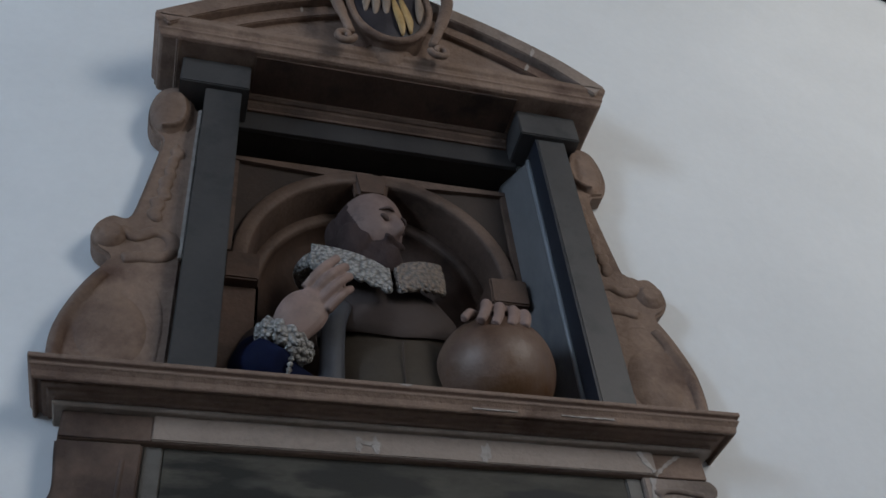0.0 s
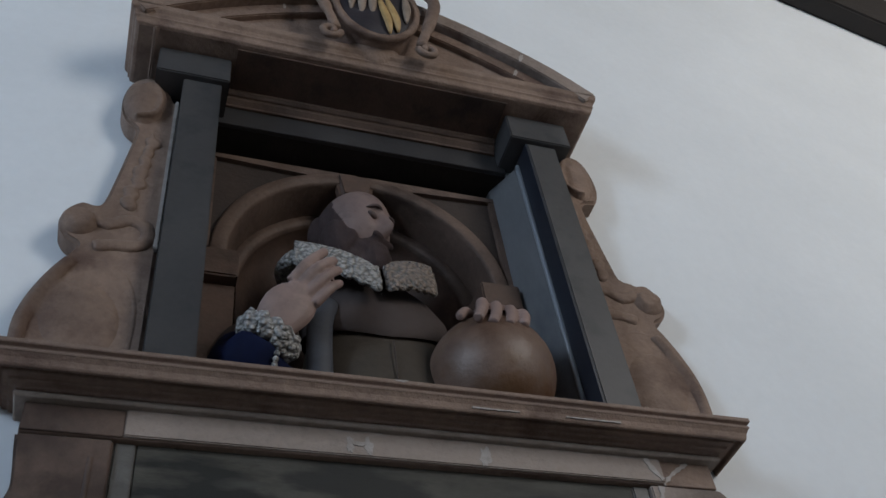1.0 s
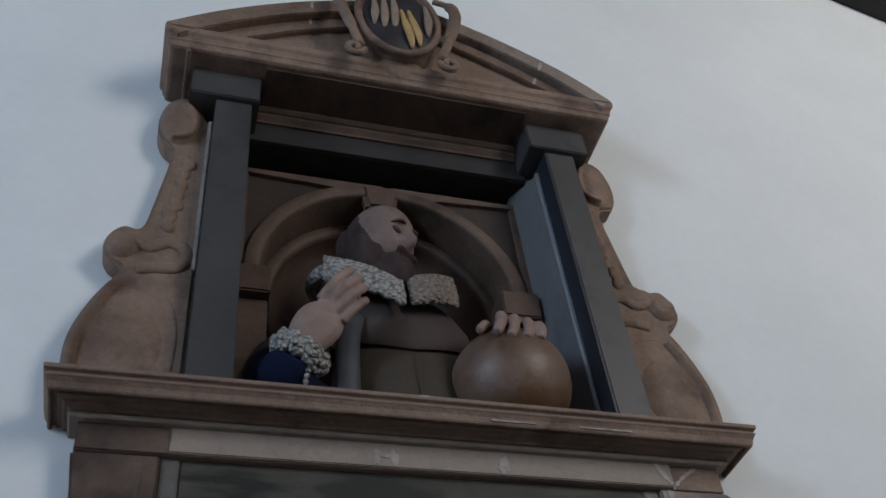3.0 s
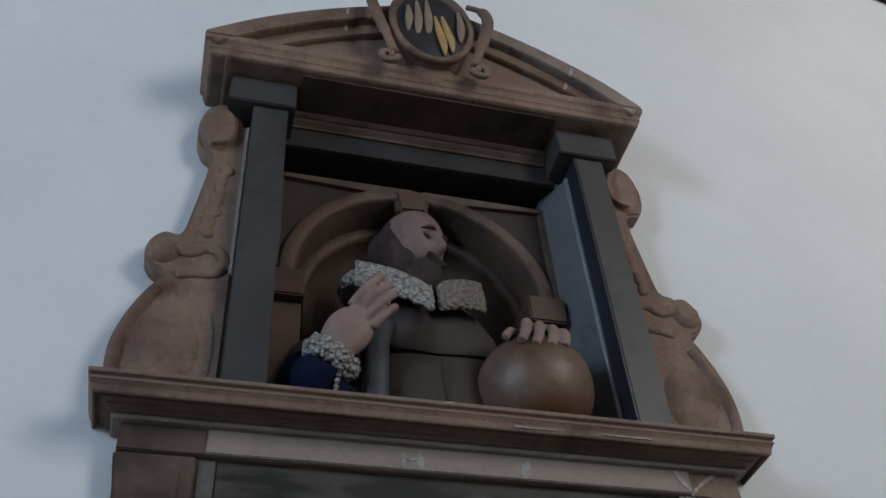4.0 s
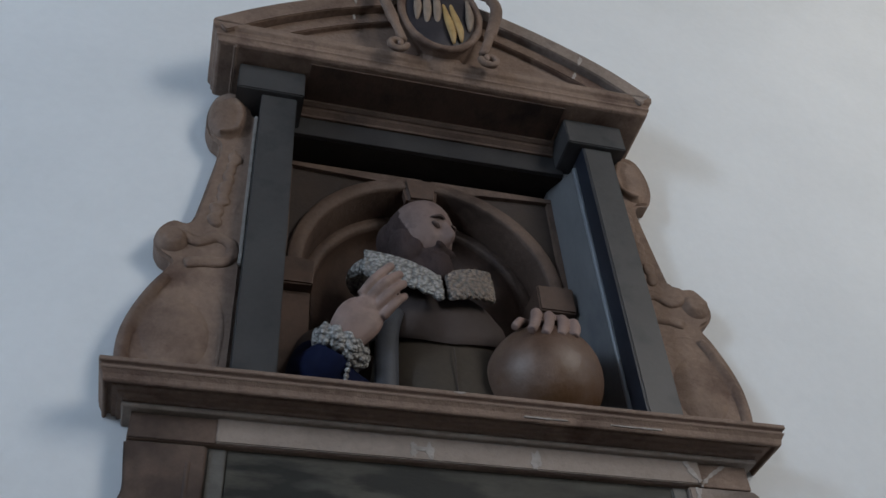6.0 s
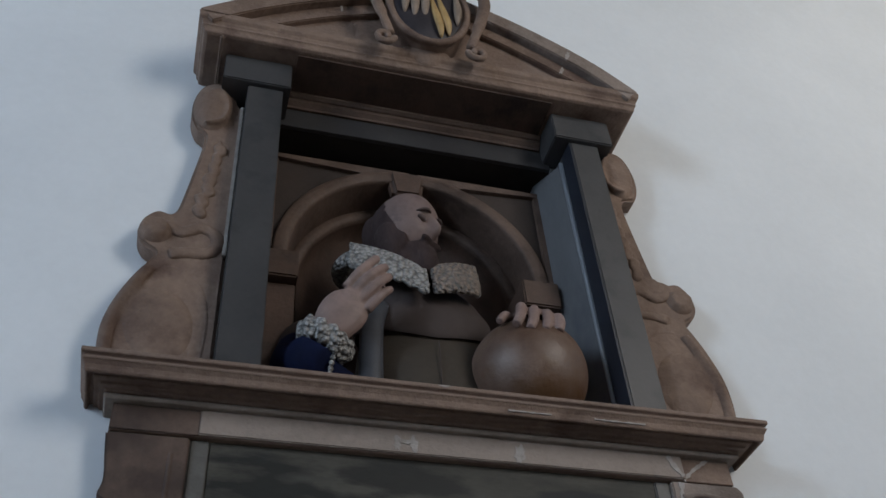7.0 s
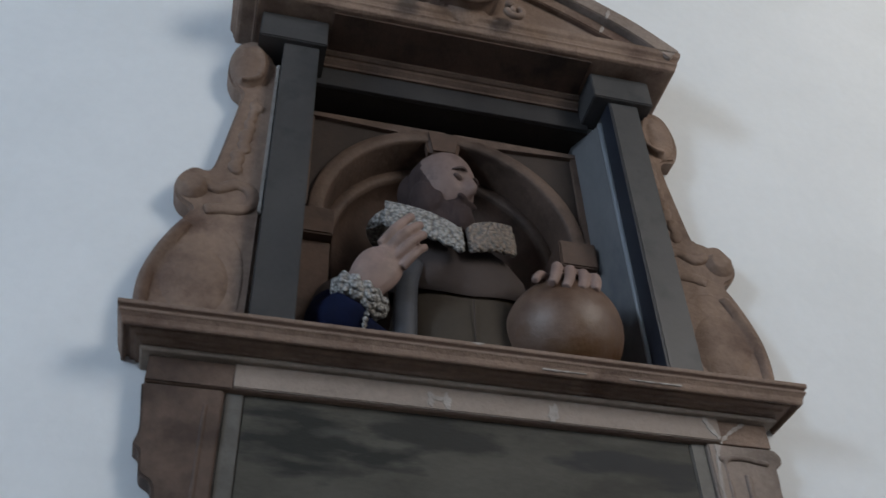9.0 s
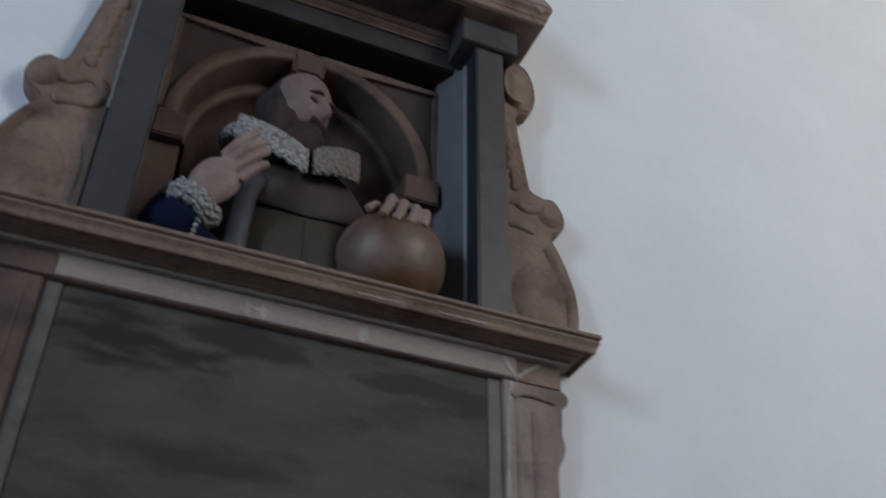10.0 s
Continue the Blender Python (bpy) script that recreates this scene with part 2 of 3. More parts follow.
def spline(points, steps=6, closed=False):
    """A smooth line through the points."""
    pts = [Vector(p) for p in points]
    n, out = len(pts), []
    for i in range(n if closed else n - 1):
        p = [pts[(i + k) % n] if closed else pts[min(max(i + k, 0), n - 1)] for k in (-1, 0, 1, 2)]
        for s in range(steps):
            t = s / steps
            out.append(0.5 * (2 * p[1] + (p[2] - p[0]) * t + (2 * p[0] - 5 * p[1] + 4 * p[2] - p[3]) * t * t + (3 * p[1] - p[0] - 3 * p[2] + p[3]) * t ** 3))
    return out if closed else out + [pts[-1]]


def tube(bm, points, radii, segments=10, flat=1.0, mat=0):
    """A round bar along the points, closed at its ends; radii: one, or one a point."""
    pts = [Vector(p) for p in points]
    radii = radii if isinstance(radii, (list, tuple)) else [radii] * len(pts)
    rings, ref = [], None
    for i, p in enumerate(pts):
        d = (pts[min(i + 1, len(pts) - 1)] - pts[max(i - 1, 0)]).normalized()
        if ref is None:
            ref = d.cross(Vector((0, 1, 0)))
            ref = (ref if ref.length > 0.05 else d.cross(Vector((1, 0, 0)))).normalized()
        ref = (ref - d * ref.dot(d)).normalized()
        other = d.cross(ref)
        rings.append([bm.verts.new(p + radii[i] * (ref * math.cos(a) + other * math.sin(a) * flat)) for a in [2 * math.pi * k / segments for k in range(segments)]])
    faces = []
    for a, b in zip(rings, rings[1:]):
        for k in range(segments):
            faces.append(bm.faces.new((a[k], a[(k + 1) % segments], b[(k + 1) % segments], b[k])))
    faces += [bm.faces.new(rings[0]), bm.faces.new(rings[-1])]
    for f in faces:
        f.material_index = mat
    return bm


def ball(bm, centre, radii, turn=(0, 0, 0), u=20, v=14, mat=0, shape=None):
    """A rounded lump; shape(direction) scales it outwards."""
    m = Matrix.Translation(centre) @ Euler([radians(a) for a in turn]).to_matrix().to_4x4()
    rows = []
    for i in range(v + 1):
        th = math.pi * i / v
        row = []
        for k in range(1 if i in (0, v) else u):
            ph = 2 * math.pi * k / u
            d = Vector((math.sin(th) * math.cos(ph), math.sin(th) * math.sin(ph), math.cos(th)))
            s = shape(d) if shape else 1.0
            row.append(bm.verts.new(m @ Vector((d.x * radii[0] * s, d.y * radii[1] * s, d.z * radii[2] * s))))
        rows.append(row)
    for a, b in zip(rows, rows[1:]):
        for k in range(u):
            q = [a[k % len(a)], a[(k + 1) % len(a)], b[(k + 1) % len(b)], b[k % len(b)]]
            q = list(dict.fromkeys(q))
            f = bm.faces.new(q)
            f.material_index = mat if not callable(mat) else 0
    return bm


def fused(bm, voxel, smooth=4):
    """The lumps of bm grown together into one skin."""
    mesh = bpy.data.meshes.new("temporary")
    bmesh.ops.recalc_face_normals(bm, faces=bm.faces)
    bm.to_mesh(mesh)
    bm.free()
    ob = new("temporary", mesh)
    r = ob.modifiers.new("remesh", "REMESH")
    r.mode, r.voxel_size = "VOXEL", voxel
    s = ob.modifiers.new("smooth", "SMOOTH")
    s.iterations = smooth
    done = ob.evaluated_get(bpy.context.evaluated_depsgraph_get()).to_mesh()
    out = bmesh.new()
    out.from_mesh(done)
    bpy.data.objects.remove(ob)
    bpy.data.meshes.remove(mesh)
    return out


def join(bm, other, mat=0):
    """Adds other's skin to bm with the given material."""
    verts = {v: bm.verts.new(v.co) for v in other.verts}
    for f in other.faces:
        bm.faces.new([verts[v] for v in f.verts]).material_index = mat
    other.free()
    return bm


# ---------------------------------------------------------------- the church round the monument
WEST, EAST, SOUTH, TOP = -8.4, 6.0, -4.6, 6.4


def wall_pieces(boxes, name, label):
    bm = bmesh.new()
    for b in boxes:
        box(bm, *b)
    return tagged(part(name, bm, PLASTER), label, "wall", kind="structure")


NX, NZ0, NZ1 = 0.372, 2.56, 3.46
wall_pieces([(WEST, -NX, 0, 0.5, 0, TOP), (NX, EAST, 0, 0.5, 0, TOP), (-NX, NX, 0, 0.5, 0, NZ0), (-NX, NX, 0, 0.5, NZ1, TOP)], "wall_north", "white limewashed church wall carrying the monument")
wall_pieces([(WEST - 0.4, WEST, SOUTH, 0.5, 0, TOP)], "wall_west", "plain white limewashed wall")
wall_pieces([(EAST, EAST + 0.4, SOUTH, 0.5, 0, TOP)], "wall_east", "plain white limewashed wall")
S0, S1 = SOUTH - 0.4, SOUTH
wall_pieces([(WEST - 0.4, -7.45, S0, S1, 0, TOP), (-5.75, 2.15, S0, S1, 0, TOP), (4.25, EAST + 0.4, S0, S1, 0, TOP), (-7.45, -5.75, S0, S1, 0, WINDOW_Z - 1.43), (-7.45, -5.75, S0, S1, WINDOW_Z + 1.43, TOP), (2.15, 4.25, S0, S1, 0, WINDOW_Z - 1.43), (2.15, 4.25, S0, S1, WINDOW_Z + 1.43, TOP)], "wall_south", "white limewashed wall with two window openings")
tagged(part("floor", box(bmesh.new(), WEST - 0.4, EAST + 0.4, SOUTH - 0.4, 0.5, -0.2, 0), FLAGS), "worn stone-flagged church floor", "floor", kind="structure")
tagged(part("ceiling", box(bmesh.new(), WEST - 0.4, EAST + 0.4, SOUTH - 0.4, 0.5, TOP, TOP + 0.2), OAK), "dark timber church ceiling", "ceiling", kind="structure")
raft = prism(bmesh.new(), [(0.9, 5.542), (4.4, 3.967), (4.4, 4.32), (0.9, 5.895)], -0.09, -0.001)
tagged(part("roof_rafter", worn(raft, 0.01), OAK), "blackened oak rafter sloping down along the white wall", "rafter", kind="structure")

# ---------------------------------------------------------------- the monument
monument = thing("wall_monument", (0, 0, 1.9), "carved brown stone wall monument with grey marble pilasters", "monument")

# ledge under the niche
LEDGE = [(0.0, 2.495), (0.0, 2.553), (0.010, 2.554), (0.012, 2.558), (0.022, 2.558), (0.024, 2.563), (0.036, 2.563), (0.038, 2.568), (0.050, 2.568), (0.052, 2.574), (0.060, 2.574), (0.062, 2.564), (0.067, 2.562),
         (0.071, 2.565), (0.074, 2.576), (0.079, 2.583), (0.082, 2.585), (0.082, 2.588), (0.077, 2.590), (0.077, 2.593), (0.086, 2.596), (0.086, 2.605), (0.060, 2.606)]
part("ledge", worn(moulding(LEDGE, 0.616, 0.05, -0.001, 0.755), 0.0016, 1, 30), STONE, monument, "projecting moulded brown stone ledge")
part("ledge_bead", worn(moulding([(0.0, 2.548), (0.005, 2.548), (0.008, 2.552), (0.007, 2.5575), (0.0, 2.5575)], 0.6265, 0.0615, -0.001), 0.001, 1), STONE_PALE, monument, "pale worn bead under the ledge")
part("ledge_bed", block(-0.61, 0.61, -0.118, 0.0, 2.575, 2.604, 0.002), STONE, monument)
part("niche_floor", box(bmesh.new(), -NX, NX, 0.0, 0.34, 2.565, 2.603), STONE, monument)

# inscription tablet below the ledge, between two carved brackets
part("frieze_plate", block(-0.462, 0.505, -0.056, -0.049, 2.497, 2.5515, 0.002), STONE_GREY, monument, "pale brown stone strip over the tablet")
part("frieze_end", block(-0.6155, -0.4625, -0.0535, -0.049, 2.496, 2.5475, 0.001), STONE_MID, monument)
part("tablet", block(-0.4395, 0.4395, -0.036, 0.0, 1.86, 2.4995, 0.002), SLATE, monument, "worn dark grey slate inscription tablet")
for side in (-1, 1):
    fr = block(*sorted((side * 0.440, side * 0.474)), -0.0385, 0.0, 1.86, 2.4965, 0.003)
    part("tablet_frame", fr, SLATE_PALE, monument)
    sides = {-1: ((0.620, 2.4945), (0.616, 2.46), (0.611, 2.425), (0.609, 2.395), (0.614, 2.370), (0.602, 2.356), (0.595, 2.317), (0.574, 2.299), (0.568, 2.26), (0.572, 2.20), (0.590, 2.12), (0.598, 2.05), (0.590, 1.95), (0.58, 1.88)),
             1: ((0.622, 2.4945), (0.634, 2.480), (0.630, 2.462), (0.618, 2.452), (0.617, 2.43), (0.614, 2.39), (0.620, 2.36), (0.614, 2.335), (0.600, 2.30), (0.600, 2.22), (0.610, 2.14), (0.612, 2.05), (0.595, 1.95), (0.58, 1.88))}
    edge = spline([(side * u, z) for u, z in sides[side]], 5)
    outline = [(p[0], p[1]) for p in [Vector((q[0], q[1])) for q in edge]] + [(side * 0.4745, 1.88), (side * 0.4745, 2.4945)]
    br = worn(prism(bmesh.new(), outline, -0.048, 0.0), 0.004, 2, 40)
    # Left bracket takes the darker brown copy, right one the greyer stone.
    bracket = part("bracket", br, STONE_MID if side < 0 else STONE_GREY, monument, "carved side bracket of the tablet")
    rib = tube(bmesh.new(), [(side * 0.505, -0.046, z) for z in (1.9, 2.1, 2.3, 2.46)], 0.006, 8)
    if side > 0:
        tube(rib, [(0.545, -0.046, z) for z in (1.9, 2.1, 2.3, 2.43)], 0.008, 8)
        tube(rib, [(0.49, -0.048, 2.46), (0.54, -0.05, 2.466), (0.6, -0.048, 2.458)], 0.007, 8)
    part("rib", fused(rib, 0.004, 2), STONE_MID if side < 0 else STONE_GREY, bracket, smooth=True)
part("apron", worn(moulding([(0.0, 1.80), (0.02, 1.83), (0.035, 1.84), (0.035, 1.86), (0.0, 1.862)], 0.57, 0.03, -0.001), 0.003, 1), STONE, monument)

# pilasters, their caps, and the jambs behind them: the west one square, the east one splayed
INNER = {-1: 0.362, 1: 0.343}
SHAFT = {-1: (0.366, 0.452), 1: (0.392, 0.474)}
for side in (-1, 1):
    near, far = SHAFT[side]
    pil = block(*sorted((side * (near + (0.0045 if side > 0 else 0)), side * far)), -0.102, -0.045, 2.604, 3.468, 0.002)
    pilaster = part("pilaster", pil, MARBLE, monument, "plain dark grey marble pilaster")
    if side > 0:
        # Thin inner face, coloured darker and bluer than the pilaster's front.
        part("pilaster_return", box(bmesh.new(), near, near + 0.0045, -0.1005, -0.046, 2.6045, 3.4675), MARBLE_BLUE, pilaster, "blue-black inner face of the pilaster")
    jamb = bmesh.new()
    plan = [(far - 0.002, -0.045), (near + 0.0005, -0.045), (INNER[side], 0.055), (INNER[side], 0.13), (0.372, 0.13), (0.372, 0.0), (far - 0.002, 0.0)]
    if side < 0:
        plan[1] = (INNER[side] + 0.004, -0.045)
    lo, hi = [[jamb.verts.new((side * x, y, z)) for x, y in plan] for z in (2.604, 3.4475)]
    jamb.faces.new(lo), jamb.faces.new(hi)
    for i in range(len(plan)):
        j = (i + 1) % len(plan)
        jamb.faces.new((lo[i], lo[j], hi[j], hi[i]))
    jamb_part = part("jamb", jamb, JAMB, monument, "polished dark marble jamb of the niche")
    if side > 0:
        # Added pale bar: the edge highlight as colour.
        part("arris_highlight", tube(bmesh.new(), [(near - 0.0035, -0.040, z) for z in (2.605, 2.9, 3.2, 3.447)], [0.0055, 0.005, 0.006, 0.006], 10), ARRIS, jamb_part, "pale bar painting the highlight on the jamb edge", smooth=True)
    part("cap_backing", box(bmesh.new(), *sorted((side * near, side * (far - 0.002))), -0.0445, 0.0, 3.448, 3.4675), MARBLE, monument)
    cap = block(*sorted((side * 0.349, side * 0.514)), -0.116, 0.0, 3.468, 3.562, 0.003)
    part("capital", cap, MARBLE, monument, "plain grey marble cap block")

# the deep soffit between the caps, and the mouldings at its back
# Dark panel paints the shade under the cornice.
part("soffit_panel", box(bmesh.new(), -0.3395, 0.3395, -0.150, 0.0, 3.5575, 3.562), STONE_DARK, monument, "brown underside of the cornice, its shade in the colour")
ent = bmesh.new()
prof = [(-0.040, 3.557), (-0.040, 3.550), (-0.033, 3.544), (-0.028, 3.543), (-0.028, 3.533), (-0.018, 3.524), (-0.018, 3.516), (-0.001, 3.516), (-0.001, 3.557)]
a = [ent.verts.new((-0.346, y, z)) for y, z in prof]
b = [ent.verts.new((0.346, y, z)) for y, z in prof]
ent.faces.new(a), ent.faces.new(b)
for i in range(len(a)):
    ent.faces.new((a[i], a[(i + 1) % len(a)], b[(i + 1) % len(a)], b[i]))
# Moulding takes the shaded copy; its dimness is in the colour.
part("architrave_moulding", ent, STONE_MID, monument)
part("architrave", block(-0.3685, 0.3685, -0.0125, 0.0, 3.449, 3.5155, 0.001), MARBLE_DARK, monument, "dark grey marble lintel over the niche, its shade in the colour")
# Ceiling and gap behind are painted near-black for their shade.
part("niche_ceiling", box(bmesh.new(), -0.3705, 0.3705, 0.0005, 0.16, 3.4485, 3.4595), NICHE_SHADE, monument, "underside over the niche, deep shade painted near-black")
part("niche_back", box(bmesh.new(), -0.3705, 0.3705, 0.125, 0.16, 3.405, 3.448), NICHE_SHADE, monument)

# back of the niche: spandrels round an arch, the splayed arch itself, and the hollow behind
ARCH_X, ARCH_Z, ARCH_R, BACK = -0.010, 3.062, 0.336, 0.06
sp = bmesh.new()
arc = [(ARCH_X + ARCH_R * math.cos(a), ARCH_Z + ARCH_R * math.sin(a)) for a in [math.pi * k / 32 for k in range(33)]]
rim = []
for x, z in arc:
    s = min((0.352 if x > 0 else 0.370) / max(abs(x), 1e-6), (3.411 - ARCH_Z) / max(z - ARCH_Z, 1e-6))
    rim.append((x * s, ARCH_Z + (z - ARCH_Z) * s))
for y0, inner, outer in ((BACK, arc, rim),):
    vi = [sp.verts.new((x, y0, z)) for x, z in inner]
    vo = [sp.verts.new((x, y0, z)) for x, z in outer]
    for i in range(32):
        sp.faces.new((vi[i], vi[i + 1], vo[i + 1], vo[i]))
part("spandrel", sp, STONE_BLACK, monument, "brown spandrels beside the arch, recess shade in the colour")


def ribbon(rows, legs=True):
    """A swept arch: rows of (radius, depth) along the half circle and down both sides."""
    bm = bmesh.new()
    lines = []
    for r, y in rows:
        line = ([(ARCH_X + r, y, 2.604)] if legs else []) + [(ARCH_X + r * math.cos(a), y, ARCH_Z + r * math.sin(a)) for a in [math.pi * k / 40 for k in range(41)]] + ([(ARCH_X - r, y, 2.604)] if legs else [])
        lines.append([bm.verts.new(p) for p in line])
    for a_, b_ in zip(lines, lines[1:]):
        for i in range(len(a_) - 1):
            bm.faces.new((a_[i], a_[i + 1], b_[i + 1], b_[i]))
    return bm


# Both arch rings use the shaded copy of the brown stone.
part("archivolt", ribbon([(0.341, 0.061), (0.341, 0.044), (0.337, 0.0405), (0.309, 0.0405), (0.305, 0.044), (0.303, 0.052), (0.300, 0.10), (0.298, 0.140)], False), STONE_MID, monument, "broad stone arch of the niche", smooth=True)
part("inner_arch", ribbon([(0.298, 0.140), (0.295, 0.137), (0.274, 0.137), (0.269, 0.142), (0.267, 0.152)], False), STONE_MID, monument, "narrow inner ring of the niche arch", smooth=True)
# The hollow's shade is partly in its dark stone colour.
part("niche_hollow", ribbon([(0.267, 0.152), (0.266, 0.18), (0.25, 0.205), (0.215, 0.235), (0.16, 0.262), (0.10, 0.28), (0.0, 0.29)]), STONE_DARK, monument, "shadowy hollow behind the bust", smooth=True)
# Unseen box added to keep sky light from leaking through the niche.
part("niche_leak_stop", box(bmesh.new(), -0.3705, 0.3705, 0.30, 0.36, 2.604, 3.448), NICHE_SHADE, monument)
key = prism(bmesh.new(), [(-0.058, 3.312), (0.018, 3.314), (0.030, 3.402), (-0.072, 3.400)], 0.034, 0.075)
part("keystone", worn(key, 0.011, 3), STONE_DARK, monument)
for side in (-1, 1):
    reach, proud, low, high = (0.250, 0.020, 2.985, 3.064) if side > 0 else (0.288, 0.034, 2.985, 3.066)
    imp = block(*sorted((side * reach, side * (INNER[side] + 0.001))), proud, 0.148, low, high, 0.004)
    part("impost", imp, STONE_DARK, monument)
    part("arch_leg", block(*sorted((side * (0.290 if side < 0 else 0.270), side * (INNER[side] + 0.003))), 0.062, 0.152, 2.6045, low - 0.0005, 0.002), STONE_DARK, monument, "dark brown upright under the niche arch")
    panel = prism(bmesh.new(), [(side * x, z) for x, z in ((0.012, 3.4105), (INNER[side] + 0.004, 3.4105), (INNER[side] + 0.004, 3.397), (0.14, 3.384), (0.10, 3.374), (0.09, 3.362), (0.012, 3.385))], BACK - 0.0125, BACK)
    part("spandrel_edge", panel, STONE_MID, monument)
    part("spandrel_stile", prism(bmesh.new(), [(side * x, z) for x, z in ((INNER[side] + 0.003, 3.393), (INNER[side] + 0.003, 3.08), (INNER[side] - 0.011, 3.08), (INNER[side] - 0.011, 3.390))], BACK - 0.013, BACK), STONE_MID, monument)

# cornice and curved pediment
CORN = [(0.0, 3.5625), (0.036, 3.5635), (0.044, 3.567), (0.047, 3.582), (0.052, 3.586), (0.050, 3.590), (0.053, 3.602), (0.060, 3.610), (0.062, 3.622), (0.062, 3.628), (0.0, 3.630)]
part("cornice", worn(moulding(CORN, 0.530, 0.124, -0.001), 0.0018, 1, 30), STONE, monument, "moulded brown stone cornice over the pilasters")
RAKE = [(0.593, 3.634), (0.49, 3.716), (0.385, 3.785), (0.275, 3.845), (0.167, 3.893), (0.08, 3.925), (0.0, 3.945)]


def raking(side, low, high, y0, y1):
    line = spline([(side * x, z + (0.010 if side > 0 and 0.05 < x < 0.55 else 0.0), 0) for x, z in RAKE], 3)
    bm = bmesh.new()
    rows = []
    for i, p in enumerate(line):
        d = (line[min(i + 1, len(line) - 1)] - line[max(i - 1, 0)]).normalized()
        nrm = Vector((-d.y, d.x, 0)) * (1 if d.x < 0 else -1)
        if nrm.y > 0:
            nrm = -nrm
        rows.append([bm.verts.new((q.x, y, q.y)) for q, y in ((p + nrm * low, y0), (p + nrm * low, y1), (p + nrm * high, y1), (p + nrm * high, y0))])
    for a_, b_ in zip(rows, rows[1:]):
        for k in range(4):
            bm.faces.new((a_[k], a_[(k + 1) % 4], b_[(k + 1) % 4], b_[k]))
    bm.faces.new(rows[0]), bm.faces.new(rows[-1])
    return worn(bm, 0.003, 2, 40)


for side in (-1, 1):
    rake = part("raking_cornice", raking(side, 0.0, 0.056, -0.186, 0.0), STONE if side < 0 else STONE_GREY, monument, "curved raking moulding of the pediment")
    part("fillet", raking(side, 0.0565, 0.100, -0.164, 0.0), STONE, rake)
tymp = [(-0.5, 3.63), (0.5, 3.63)] + [(x, z - 0.05) for x, z in RAKE[1:]] + [(-x, z - 0.05) for x, z in RAKE[-2:0:-1]]
part("tympanum", prism(bmesh.new(), tymp, -0.148, 0.0), STONE, monument)

# cartouche with a painted shield in front of the pediment
CX, CZ = -0.010, 3.795
ring = tube(bmesh.new(), spline([(CX + 0.110 * math.cos(a), -0.222, CZ + 0.170 * math.sin(a)) for a in [2 * math.pi * k / 16 for k in range(17)]], 2), 0.011, 10)
prism(ring, [(CX + 0.11 * math.cos(a), CZ + 0.17 * math.sin(a)) for a in [2 * math.pi * k / 28 for k in range(28)]], -0.216, -0.13)
cartouche = part("cartouche", fused(ring, 0.006), STONE, monument, "carved stone strapwork cartouche", smooth=True)
shield = part("shield", ball(bmesh.new(), (CX, -0.214, CZ), (0.101, 0.020, 0.160), u=28), SHIELD, cartouche, "dark painted oval shield of arms", smooth=True)
for x, z0, z1, mat in ((-0.078, 3.735, 3.86, SHIELD_PALE), (-0.052, 3.722, 3.89, SHIELD_PALE), (-0.024, 3.726, 3.90, SHIELD_PALE), (0.018, 3.650, 3.84, GILT), (0.040, 3.665, 3.84, GILT), (0.066, 3.72, 3.87, SHIELD_PALE)):
    tilt = -0.022 if mat is GILT else 0.004
    part("charge", tube(bmesh.new(), spline([(x, -0.226, z0), (x + tilt * 0.2, -0.237, z0 + 0.035), (x + tilt * 0.6, -0.238, (z0 + z1) / 2), (x + tilt, -0.228, z1)], 3), [0.003, 0.006, 0.009, 0.011, 0.012, 0.012, 0.011, 0.009, 0.007, 0.005], 8, 0.6), mat, shield, "gilded charge" if mat is GILT else "pale painted charge", smooth=True)


def curl(cx, cz, y, r0, turns, start, sense, thick):
    pts = []
    for k in range(int(24 * turns) + 1):
        a = start + sense * 2 * math.pi * k / 24
        r = r0 * (1 - 0.75 * k / (24 * turns))
        pts.append((cx + r * math.cos(a), y, cz + r * math.sin(a)))
    return pts


for side in (-1, 1):
    pts = spline([(side * 0.118 + CX, -0.205, 3.95), (side * 0.158 + CX, -0.215, 3.92), (side * 0.166 + CX, -0.225, 3.86), (side * 0.150 + CX, -0.228, 3.78), (side * 0.128 + CX, -0.226, 3.70), (side * 0.108 + CX, -0.220, 3.635)], 5)
    strap = tube(bmesh.new(), pts, [0.011] * 5 + [0.017] * 15 + [0.013] * 6, 10, 0.7)
    tube(strap, curl(side * 0.124 + CX, 3.612, -0.222, 0.026, 1.2, math.pi / 2 + side * math.pi / 2, side, 0.01), 0.009, 8)
    part("strap", strap, STONE, cartouche, smooth=True)
drop = fused(ball(ball(bmesh.new(), (CX, -0.165, 3.632), (0.075, 0.028, 0.040)), (CX, -0.160, 3.602), (0.042, 0.024, 0.024)), 0.006, 4)
part("cartouche_foot", drop, STONE, cartouche, smooth=True)


